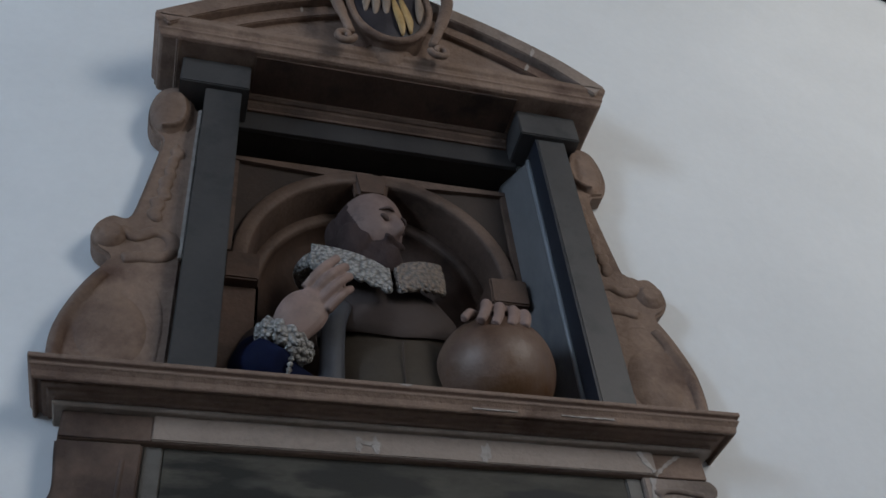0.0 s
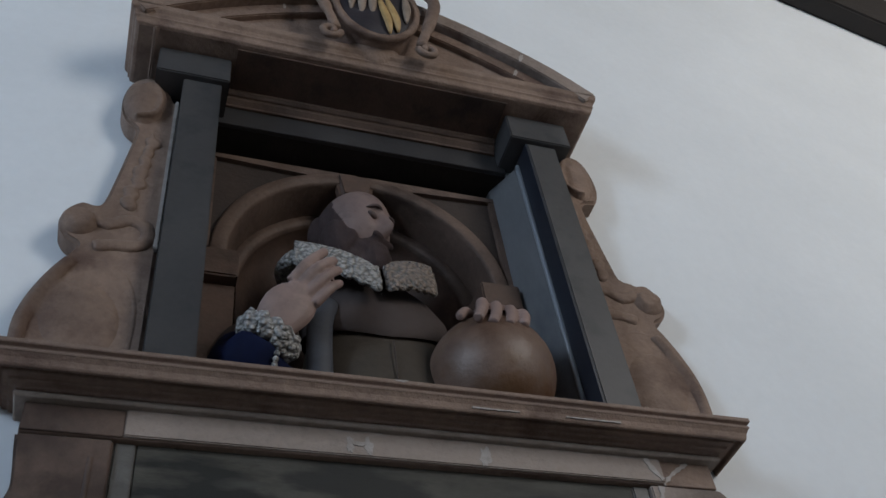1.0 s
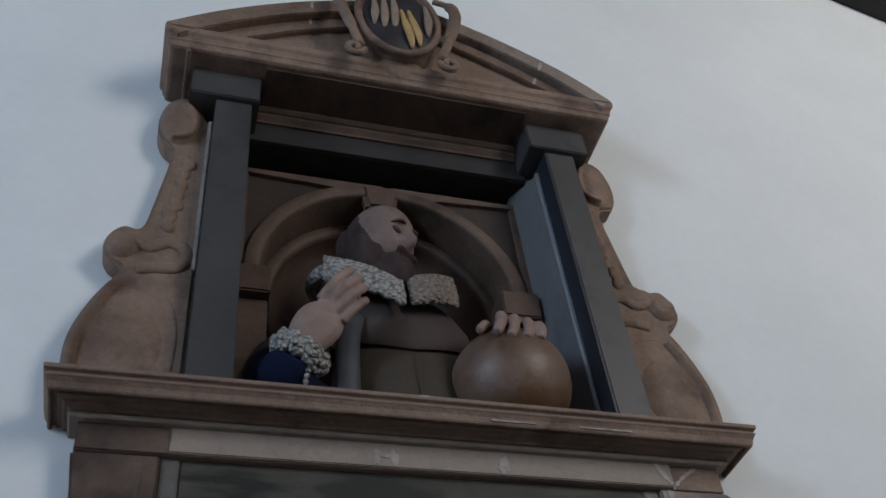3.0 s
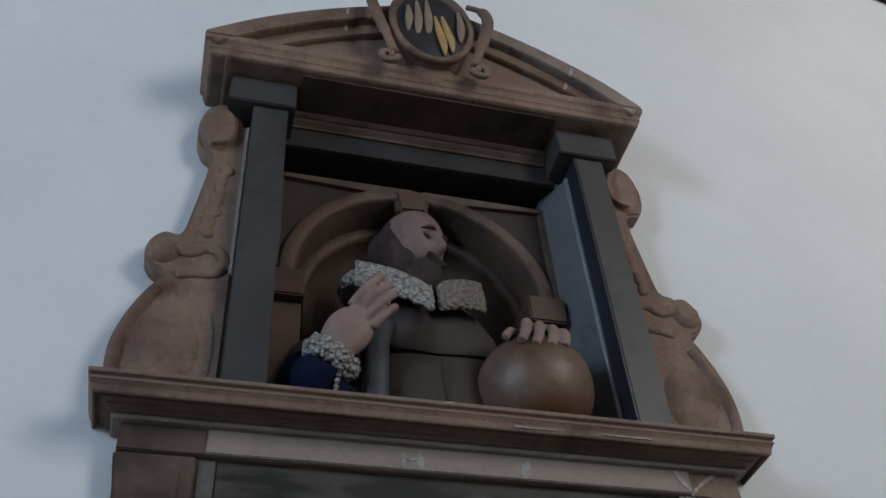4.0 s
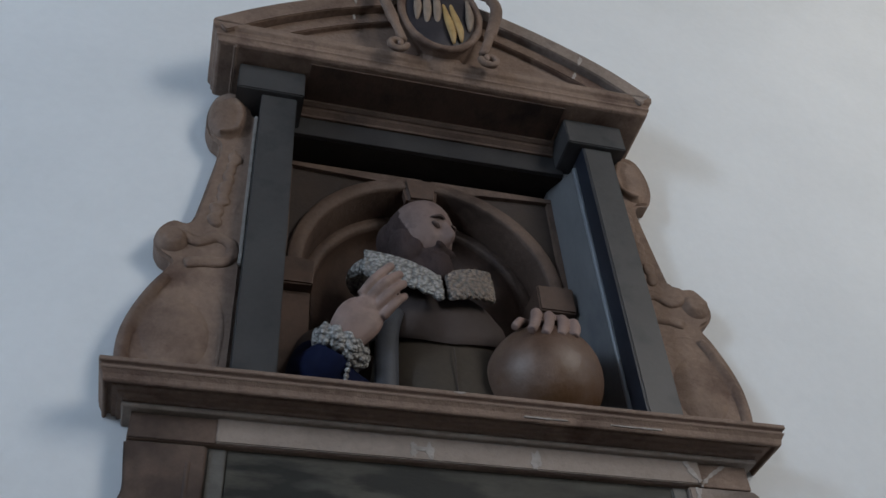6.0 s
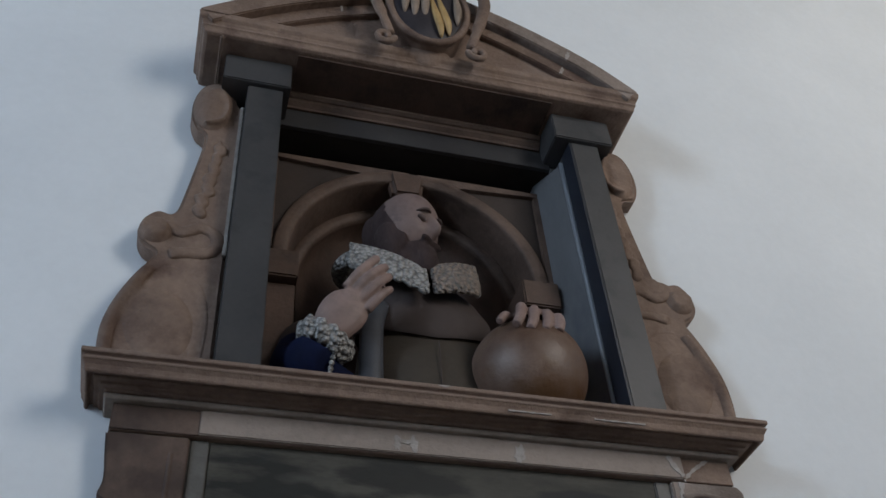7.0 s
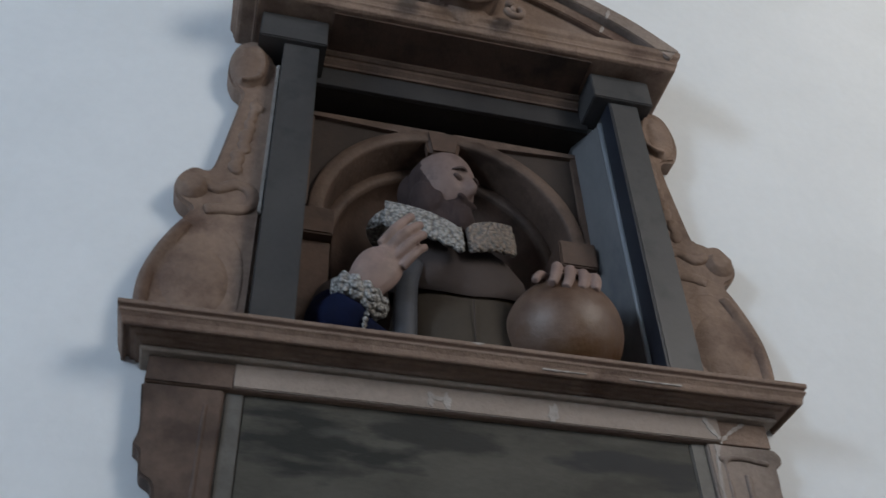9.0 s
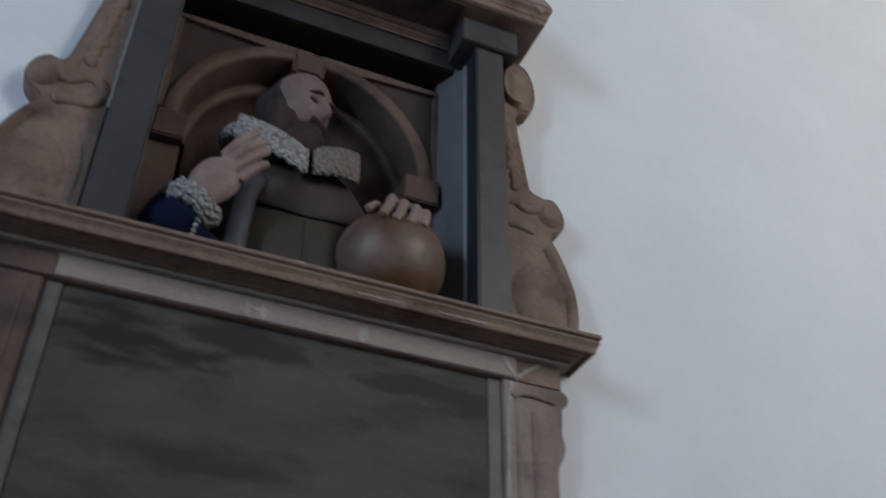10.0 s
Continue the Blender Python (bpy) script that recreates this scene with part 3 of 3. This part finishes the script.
# side scrolls
def side_scroll(side):
    outer = [(0.642, 2.606), (0.655, 2.645), (0.662, 2.70), (0.659, 2.765), (0.641, 2.83), (0.618, 2.885), (0.602, 2.920), (0.628, 2.943), (0.643, 2.978), (0.636, 3.018), (0.611, 3.046), (0.584, 3.042), (0.571, 3.058), (0.562, 3.11),
             (0.551, 3.19), (0.541, 3.27), (0.541, 3.312), (0.563, 3.338), (0.578, 3.385), (0.578, 3.44), (0.563, 3.494), (0.535, 3.517), (0.503, 3.508), (0.484, 3.478), (0.476, 3.45)]
    pts = [(side * p.x + (0.005 if side < 0 else -0.006 if 3.05 < p.y < 3.33 else 0.016), p.y) for p in spline([(u, z, 0) for u, z in outer], 4)]
    pts += [(side * (SHAFT[side][1] + 0.0005), 3.42), (side * (SHAFT[side][1] + 0.0005), 2.606)]
    rise, off = 0.010, 0.0 if side < 0 else 0.012
    bm = worn(prism(bmesh.new(), pts, -0.055, 0.0), 0.009, 3, 45)
    ob = part("side_scroll", bm, STONE, monument, "carved stone scroll beside the pilaster")
    roll = bmesh.new()
    ball(roll, (side * 0.602 + off, -0.046, 2.972 + rise), (0.038, 0.026, 0.038), u=20)
    tube(roll, curl(side * 0.602 + off, 2.972 + rise, -0.066, 0.026, 1.4, 0 if side > 0 else math.pi, side, 0), 0.0065, 8)
    part("volute", fused(roll, 0.005, 3), STONE, ob, smooth=True)
    top = bmesh.new()
    ball(top, (side * 0.526 + off, -0.048, 3.408 + rise), (0.048, 0.028, 0.092), u=24)
    tube(top, spline([(side * u, -0.070, z) for u, z in ((0.540, 3.34), (0.500, 3.36), (0.492, 3.42), (0.512, 3.47), (0.538, 3.455))], 4), 0.006, 8)
    part("volute", fused(top, 0.005, 3), STONE, ob, smooth=True)
    rib = tube(bmesh.new(), spline([(side * u, -0.052, z) for u, z in ((0.648, 2.612), (0.656, 2.70), (0.646, 2.765), (0.622, 2.832), (0.598, 2.878))], 5), 0.015, 8)
    ball(rib, (side * 0.565, -0.050, 2.735), (0.072, 0.014, 0.10), (0, side * 12, 0), 24)
    tube(rib, spline([(side * u, -0.050, z) for u, z in ((0.585, 2.885), (0.54, 2.88), (0.495, 2.84), (0.475, 2.76), (0.478, 2.66))], 5), 0.008, 8)
    part("rib", fused(rib, 0.006, 3), STONE, ob, smooth=True)
    fold = tube(bmesh.new(), spline([(side * u, -0.053, z) for u, z in ((0.59, 3.005), (0.55, 2.985), (0.515, 3.005), (0.485, 2.995), (0.472, 2.965), (0.490, 2.935), (0.53, 2.93), (0.57, 2.92))], 5), 0.017, 8, 0.7)
    part("fold", fused(fold, 0.006, 3), STONE, ob, smooth=True)
    husk = bmesh.new()
    random.seed(5)
    for k in range(7):
        z = 3.055 + 0.035 * k
        ball(husk, (side * (0.520 - 0.004 * k + random.uniform(-0.004, 0.004)), -0.054, z), (random.uniform(0.012, 0.018), 0.010, 0.024), (0, side * random.uniform(5, 35), 0), 12, 8)
    tube(husk, [(side * 0.518, -0.054, 3.04), (side * 0.497, -0.054, 3.30)], 0.006, 8)
    part("husk_drop", fused(husk, 0.005, 2), STONE, ob, smooth=True)


side_scroll(-1)
side_scroll(1)
# Added pale strip for the lit wall showing between scroll and pilaster.
part("bright_gap_strip", block(-0.462, -0.4532, -0.062, -0.05, 2.93, 3.43, 0.002), LIME, monument, "pale strip standing for the lit gap beside the pilaster")

# ---------------------------------------------------------------- globe
globe = thing("globe", (0.207, -0.025, 2.604), "varnished brown globe resting on the ledge", "globe")
part("sphere", ball(bmesh.new(), (0.207, -0.025, 2.604 + 0.127), (0.127, 0.127, 0.127), u=48, v=32), GLOBE, globe, smooth=True)

# ---------------------------------------------------------------- painted bust, one mesh
def bust():
    mats = [FLESH, HAIR, LACE, DOUBLET, YOKE, NAVY, GOWN, LACE_TAN, FLESH_DARK, FACE]
    flesh, hair, lace, doublet, yoke, navy, gown, tan, dusk, skin = range(10)
    bm = bmesh.new()
    def stack(rows, mat, n=40):
        """A body of stacked ovals: rows of height, centre x and y, half width and half depth."""
        rings = [[bm.verts.new((cx + rx * math.cos(a), cy + ry * math.sin(a), z)) for a in [2 * math.pi * k / n for k in range(n)]] for z, cx, cy, rx, ry in rows]
        for a_, b_ in zip(rings, rings[1:]):
            for k in range(n):
                bm.faces.new((a_[k], a_[(k + 1) % n], b_[(k + 1) % n], b_[k])).material_index = mat
        bm.faces.new(rings[-1]).material_index = mat

    stack([(2.604, 0.005, 0.075, 0.172, 0.115), (2.68, 0.005, 0.07, 0.168, 0.115), (2.76, 0.008, 0.072, 0.160, 0.108), (2.83, 0.010, 0.078, 0.152, 0.10), (2.89, 0.01, 0.085, 0.14, 0.09), (2.94, 0.0, 0.09, 0.11, 0.08)], doublet)
    first = len(bm.verts)
    stack([(2.858, 0.010, 0.078, 0.157, 0.112), (2.864, 0.010, 0.078, 0.160, 0.117), (2.880, 0.010, 0.078, 0.161, 0.119), (2.91, 0.008, 0.082, 0.160, 0.114), (2.945, 0.0, 0.085, 0.144, 0.104), (2.98, -0.01, 0.08, 0.105, 0.085), (3.02, -0.02, 0.07, 0.068, 0.066), (3.08, -0.03, 0.055, 0.055, 0.055)], yoke)
    bm.verts.ensure_lookup_table()
    for v in list(bm.verts)[first:]:
        # the lower edge sags to a shallow point in front
        v.co.z += 0.016 - max(0.0, 1 - (v.co.z - 2.858) / 0.10) * max(0.0, 0.078 - v.co.y) * 0.56 * (1.15 - abs(v.co.x) * 2.0)
    tube(bm, [(0.008, -0.038, 2.79), (0.006, -0.045, 2.76), (0.005, -0.048, 2.68), (0.005, -0.042, 2.61)], 0.0013, 6, mat=yoke)
    # gown edge beside the doublet, and the sleeves
    tube(bm, spline([(-0.115, -0.005, 2.90), (-0.135, -0.03, 2.82), (-0.142, -0.045, 2.70), (-0.142, -0.045, 2.606)], 4), 0.026, 12, 0.6, gown)
    s = bmesh.new()
    tube(s, spline([(-0.19, 0.10, 2.90), (-0.27, 0.075, 2.84), (-0.285, 0.035, 2.76)], 4), 0.042, 14)
    join(bm, fused(s, 0.01, 5), yoke)
    s = bmesh.new()
    tube(s, spline([(-0.275, 0.03, 2.77), (-0.292, -0.01, 2.70), (-0.275, -0.04, 2.68), (-0.252, -0.06, 2.715)], 4), 0.052, 14)
    ball(s, (-0.235, -0.01, 2.655), (0.085, 0.06, 0.05))
    join(bm, fused(s, 0.01, 5), navy)
    s = bmesh.new()
    tube(s, spline([(0.14, 0.1, 2.90), (0.235, 0.085, 2.87), (0.275, 0.03, 2.84), (0.275, -0.02, 2.815)], 4), 0.036, 14)
    join(bm, fused(s, 0.01, 5), yoke)
    # raised hand laid on the breast
    h = bmesh.new()
    tube(h, spline([(-0.246, -0.068, 2.722), (-0.226, -0.08, 2.765), (-0.204, -0.086, 2.802), (-0.184, -0.088, 2.838)], 4), [0.034, 0.035, 0.037, 0.040, 0.044, 0.047, 0.049, 0.050, 0.050, 0.048, 0.044, 0.038, 0.030], 16, 0.5)
    ball(h, (-0.192, -0.092, 2.826), (0.036, 0.022, 0.030), (0, -42, 0))
    for pts, r in (([(-0.204, -0.098, 2.852), (-0.181, -0.113, 2.885), (-0.160, -0.114, 2.912), (-0.140, -0.106, 2.940)], 0.0118),
                   ([(-0.188, -0.100, 2.838), (-0.163, -0.117, 2.870), (-0.140, -0.116, 2.897), (-0.121, -0.105, 2.919)], 0.0118),
                   ([(-0.174, -0.100, 2.822), (-0.150, -0.116, 2.848), (-0.131, -0.114, 2.872), (-0.113, -0.104, 2.894)], 0.0114),
                   ([(-0.160, -0.096, 2.802), (-0.140, -0.109, 2.824), (-0.125, -0.107, 2.845), (-0.110, -0.099, 2.864)], 0.0106)):
        path = spline(pts, 4)
        tube(h, path, [r * (1.03 - 0.20 * k / (len(path) - 1)) for k in range(len(path))], 10)
    join(bm, fused(h, 0.0026, 2), flesh)
    # hand on the globe
    h = bmesh.new()
    ball(h, (0.215, -0.078, 2.842), (0.052, 0.034, 0.024), (-25, 0, 0))
    tube(h, [(0.232, -0.06, 2.848), (0.268, -0.02, 2.836)], 0.027, 12)
    for kx, tx, kz, tz in ((0.178, 0.146, 2.856, 2.776), (0.207, 0.176, 2.852, 2.770), (0.236, 0.210, 2.846, 2.770), (0.260, 0.242, 2.838, 2.776)):
        path = spline([(kx + 0.006, -0.080, kz - 0.008), (kx, -0.106, kz), (kx * 0.5 + tx * 0.5, -0.132, kz * 0.42 + tz * 0.58), (tx, -0.140 if tx < 0.23 else -0.136, tz)], 4)
        tube(h, path, [0.0138 - 0.003 * k / (len(path) - 1) for k in range(len(path))], 10)
    tube(h, spline([(0.172, -0.074, 2.842), (0.142, -0.096, 2.834), (0.122, -0.110, 2.804)], 4), [0.0115] * 5 + [0.010] * 3 + [0.008], 10)
    join(bm, fused(h, 0.0034, 2), flesh)
    # lace: frilled cuffs, and the collar in two falling halves
    for c, r, axis in (((-0.243, -0.066, 2.727), 0.054, (0.5, -0.2, 0.84)), ((0.272, -0.022, 2.828), 0.034, (-0.7, -0.5, 0.1))):
        ax = Vector(axis).normalized()
        u = ax.cross(Vector((0, 1, 0))).normalized()
        v = ax.cross(u)
        for row, (off, rr) in enumerate(((-0.010, 0.9), (0.004, 1.0), (0.016, 0.93))):
            ring = []
            for k in range(49):
                a = 2 * math.pi * k / 48
                w = rr * r * (1 + 0.09 * math.sin(9 * a + row * 1.6))
                ring.append(Vector(c) + ax * (off + 0.006 * math.sin(11 * a + row)) + u * w * math.cos(a) + v * w * 0.75 * math.sin(a))
            tube(bm, ring, 0.0095, 8, mat=lace)
    head_turn = radians(40)
    for x0, x1, z0, z1, yy0, yy1 in ((-0.178, -0.012, 3.078, 2.992, -0.005, -0.045), (-0.002, 0.120, 3.000, 3.050, -0.045, -0.012)):
        nu, nv = 26, 8
        front, back_ = [], []
        for i in range(nu + 1):
            s_ = i / nu
            x = x0 + (x1 - x0) * s_
            zt = z0 + (z1 - z0) * s_
            yy = yy0 + (yy1 - yy0) * s_ - 0.012 * math.sin(math.pi * s_)
            drop_ = 0.088 + 0.010 * abs(math.sin(s_ * math.pi * 6)) + (0.016 * s_ if x0 > -0.1 else 0.0)
            rowf, rowb = [], []
            for j in range(nv + 1):
                q = j / nv
                bulge = -0.018 * math.sin(q * 1.9) + 0.0025 * math.sin(i * 2.1) * math.sin(j * 2.4)
                rowf.append(bm.verts.new((x + 0.010 * q * (-1 if x0 < -0.1 else 1) * (1 - s_), yy + bulge, zt - drop_ * q)))
                rowb.append(bm.verts.new((x, yy + bulge + 0.012, zt - drop_ * q * 0.98 + 0.004)))
            front.append(rowf), back_.append(rowb)
        for i in range(nu):
            for j in range(nv):
                bm.faces.new((front[i][j], front[i + 1][j], front[i + 1][j + 1], front[i][j + 1])).material_index = lace if x0 < -0.1 else tan
                bm.faces.new((back_[i][j], back_[i][j + 1], back_[i + 1][j + 1], back_[i + 1][j])).material_index = lace if x0 < -0.1 else tan
            for j in (0, nv):
                bm.faces.new((front[i][j], front[i + 1][j], back_[i + 1][j], back_[i][j])).material_index = lace if x0 < -0.1 else tan
        for i in (0, nu):
            for j in range(nv):
                bm.faces.new((front[i][j], front[i][j + 1], back_[i][j + 1], back_[i][j])).material_index = lace if x0 < -0.1 else tan
    # side of the collar round the neck
    tube(bm, spline([(-0.172, -0.005, 3.03), (-0.185, 0.04, 3.045), (-0.15, 0.10, 3.06), (-0.03, 0.13, 3.07), (0.06, 0.11, 3.05)], 5), 0.036, 12, 0.5, lace)
    # tie and strings of beads at the cuff
    for k in range(6):
        ball(bm, (-0.226 - 0.002 * k, -0.088, 2.690 - 0.0135 * k), (0.006, 0.006, 0.006), u=8, v=6, mat=lace)
    # head
    hd = Matrix.Translation((-0.045, 0.018, 3.150)) @ Euler((radians(13), 0, head_turn)).to_matrix().to_4x4()

    def bumpy(d, at, size, amount):
        return amount * math.exp(-((d - Vector(at).normalized()).length / size) ** 2)

    def face(d):
        s_ = 1.0
        s_ += bumpy(d, (0, -1, -0.08), 0.16, 0.12) + bumpy(d, (0, -1, -0.22), 0.19, 0.20) + bumpy(d, (0, -1, 0.08), 0.12, 0.05)
        for q in (-1, 1):
            s_ += bumpy(d, (0.33 * q, -1, 0.05), 0.18, -0.15) + bumpy(d, (0.33 * q, -1, 0.24), 0.17, 0.05) + bumpy(d, (0.42 * q, -0.9, -0.22), 0.2, 0.04)
            s_ += bumpy(d, (0.33 * q, -1, 0.05), 0.075, 0.045)
        s_ += bumpy(d, (0, -1, -0.75), 0.3, 0.06)
        return s_

    rows_, nu, nv = [], 144, 112
    for i in range(nv + 1):
        th = math.pi * i / nv
        rows_.append([])
        for k in range(nu):
            ph = 2 * math.pi * k / nu
            d = Vector((math.sin(th) * math.cos(ph), math.sin(th) * math.sin(ph), math.cos(th)))
            s_ = face(d)
            rows_[-1].append((bm.verts.new(hd @ Vector((d.x * 0.076 * s_, d.y * 0.092 * s_, d.z * 0.112 * (1 + (s_ - 1) * 0.3)))), d))
    for i in range(nv):
        for k in range(nu):
            q = [rows_[i][k], rows_[i][(k + 1) % nu], rows_[i + 1][(k + 1) % nu], rows_[i + 1][k]]
            d = sum((p[1] for p in q), Vector()) / 4
            f = bm.faces.new([p[0] for p in q])
            f.material_index = hair if d.y > -0.38 + 0.44 * min(1.0, max(0.0, (d.z + 0.25) / 0.5)) + 0.9 * max(0, d.z - 0.35) else skin
    # hair at the sides and back, beard and moustache
    hb = bmesh.new()
    for c, r, turn in (((0, 0.050, -0.012), (0.074, 0.047, 0.076), (0, 0, 0)),):
        ball(hb, hd @ Vector(c), r, (turn[0], 0, math.degrees(head_turn)))
    for c, r in (((0, -0.066, -0.086), (0.046, 0.034, 0.036)), ((0, -0.03, -0.105), (0.054, 0.055, 0.045)), ((0, -0.074, -0.118), (0.040, 0.032, 0.048)), ((0, -0.070, -0.150), (0.030, 0.028, 0.036)), ((0, -0.092, -0.112), (0.036, 0.026, 0.042)), ((0, -0.098, -0.086), (0.020, 0.012, 0.018)), ((-0.03, -0.045, -0.125), (0.03, 0.034, 0.04)), ((0.03, -0.045, -0.125), (0.03, 0.034, 0.04)), ((-0.052, -0.030, -0.070), (0.019, 0.036, 0.034)), ((0.052, -0.030, -0.070), (0.019, 0.036, 0.034)),
                 ((-0.018, -0.094, -0.054), (0.021, 0.010, 0.009)), ((0.018, -0.094, -0.054), (0.021, 0.010, 0.009))):
        ball(hb, hd @ Vector(c), r, (0, 0, math.degrees(head_turn)))
    for q in (-1, 1):
        ball(hb, hd @ Vector((0.064 * q, -0.008, -0.048)), (0.016, 0.034, 0.046), (0, 0, math.degrees(head_turn)))
        ball(hb, hd @ Vector((0.058 * q, -0.02, -0.085)), (0.020, 0.036, 0.036), (0, 0, math.degrees(head_turn)))
    join(bm, fused(hb, 0.005, 9), hair)
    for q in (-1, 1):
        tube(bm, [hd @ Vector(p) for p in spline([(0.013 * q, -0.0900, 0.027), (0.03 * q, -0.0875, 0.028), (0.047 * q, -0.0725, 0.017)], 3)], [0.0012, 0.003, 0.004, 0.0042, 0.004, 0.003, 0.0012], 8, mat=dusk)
        # Dark ball paints the shade of the eye socket.
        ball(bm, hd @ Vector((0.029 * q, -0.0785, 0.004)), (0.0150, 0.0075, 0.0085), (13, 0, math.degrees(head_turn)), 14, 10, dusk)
    ob = part("portrait_bust", bm, mats, None, smooth=True)
    return tagged(ob, "painted stone bust with lace collar and dark gown", "statue")


bust()


# ---------------------------------------------------------------- splashes of old limewash on the stone
def splash(parent, x, z, y, w, h, seed, slant=0.0):
    random.seed(seed)
    pts = []
    for k in range(18):
        a = 2 * math.pi * k / 18
        r = random.uniform(0.55, 1.05)
        pts.append((x + w * r * math.cos(a) + slant * h * r * math.sin(a), z + h * r * math.sin(a)))
    part("limewash_splash", prism(bmesh.new(), pts, y - 0.0012, y + 0.001), LIME, parent, "pale limewash splash")


def streak(parent, points, y, half, seed):
    """A thin ragged trickle of limewash along (x, z) points."""
    random.seed(seed)
    line = spline([(x, z, 0) for x, z in points], 6)
    left, right = [], []
    for i, p in enumerate(line):
        d = (line[min(i + 1, len(line) - 1)] - line[max(i - 1, 0)]).normalized()
        w = half * random.uniform(0.45, 1.3)
        left.append((p.x - d.y * w, p.y + d.x * w))
        right.append((p.x + d.y * w, p.y - d.x * w))
    part("limewash_trickle", prism(bmesh.new(), left + right[::-1], y - 0.0012, y + 0.001), LIME, parent, "pale limewash trickle")


for x, z, y, w, h, seed, slant in ((-0.096, 2.518, -0.056, 0.008, 0.021, 1, 0), (-0.064, 2.518, -0.056, 0.009, 0.021, 2, 0), (-0.080, 2.521, -0.0565, 0.014, 0.007, 12, 0), (0.150, 2.519, -0.056, 0.013, 0.026, 3, 0.1),
                                    (-0.02, 2.602, -0.1355, 0.016, 0.003, 13, 0), (0.40, 3.742, -0.1868, 0.008, 0.024, 9, 0.3), (0.385, 3.70, -0.1638, 0.007, 0.018, 10, 0.3), (-0.235, 3.838, -0.1868, 0.005, 0.022, 14, 0), (-0.235, 3.79, -0.1638, 0.004, 0.018, 15, 0)):
    splash(monument, x, z, y, w, h, seed, slant)
streak(monument, [(0.474, 2.547), (0.484, 2.524), (0.500, 2.502)], -0.0565, 0.006, 21)
streak(monument, [(0.502, 2.496), (0.530, 2.522), (0.566, 2.547)], -0.0505, 0.004, 22)
streak(monument, [(0.496, 2.492), (0.489, 2.45), (0.484, 2.39), (0.482, 2.30), (0.480, 2.20)], -0.0485, 0.005, 23)
streak(monument, [(0.150, 2.552), (0.20, 2.5535), (0.27, 2.5545), (0.33, 2.555)], -0.0668, 0.0022, 24)
streak(monument, [(0.11, 2.5705), (0.15, 2.570), (0.20, 2.5705)], -0.1234, 0.0017, 25)
streak(monument, [(0.29, 2.5705), (0.34, 2.570), (0.40, 2.5705)], -0.1234, 0.0017, 26)
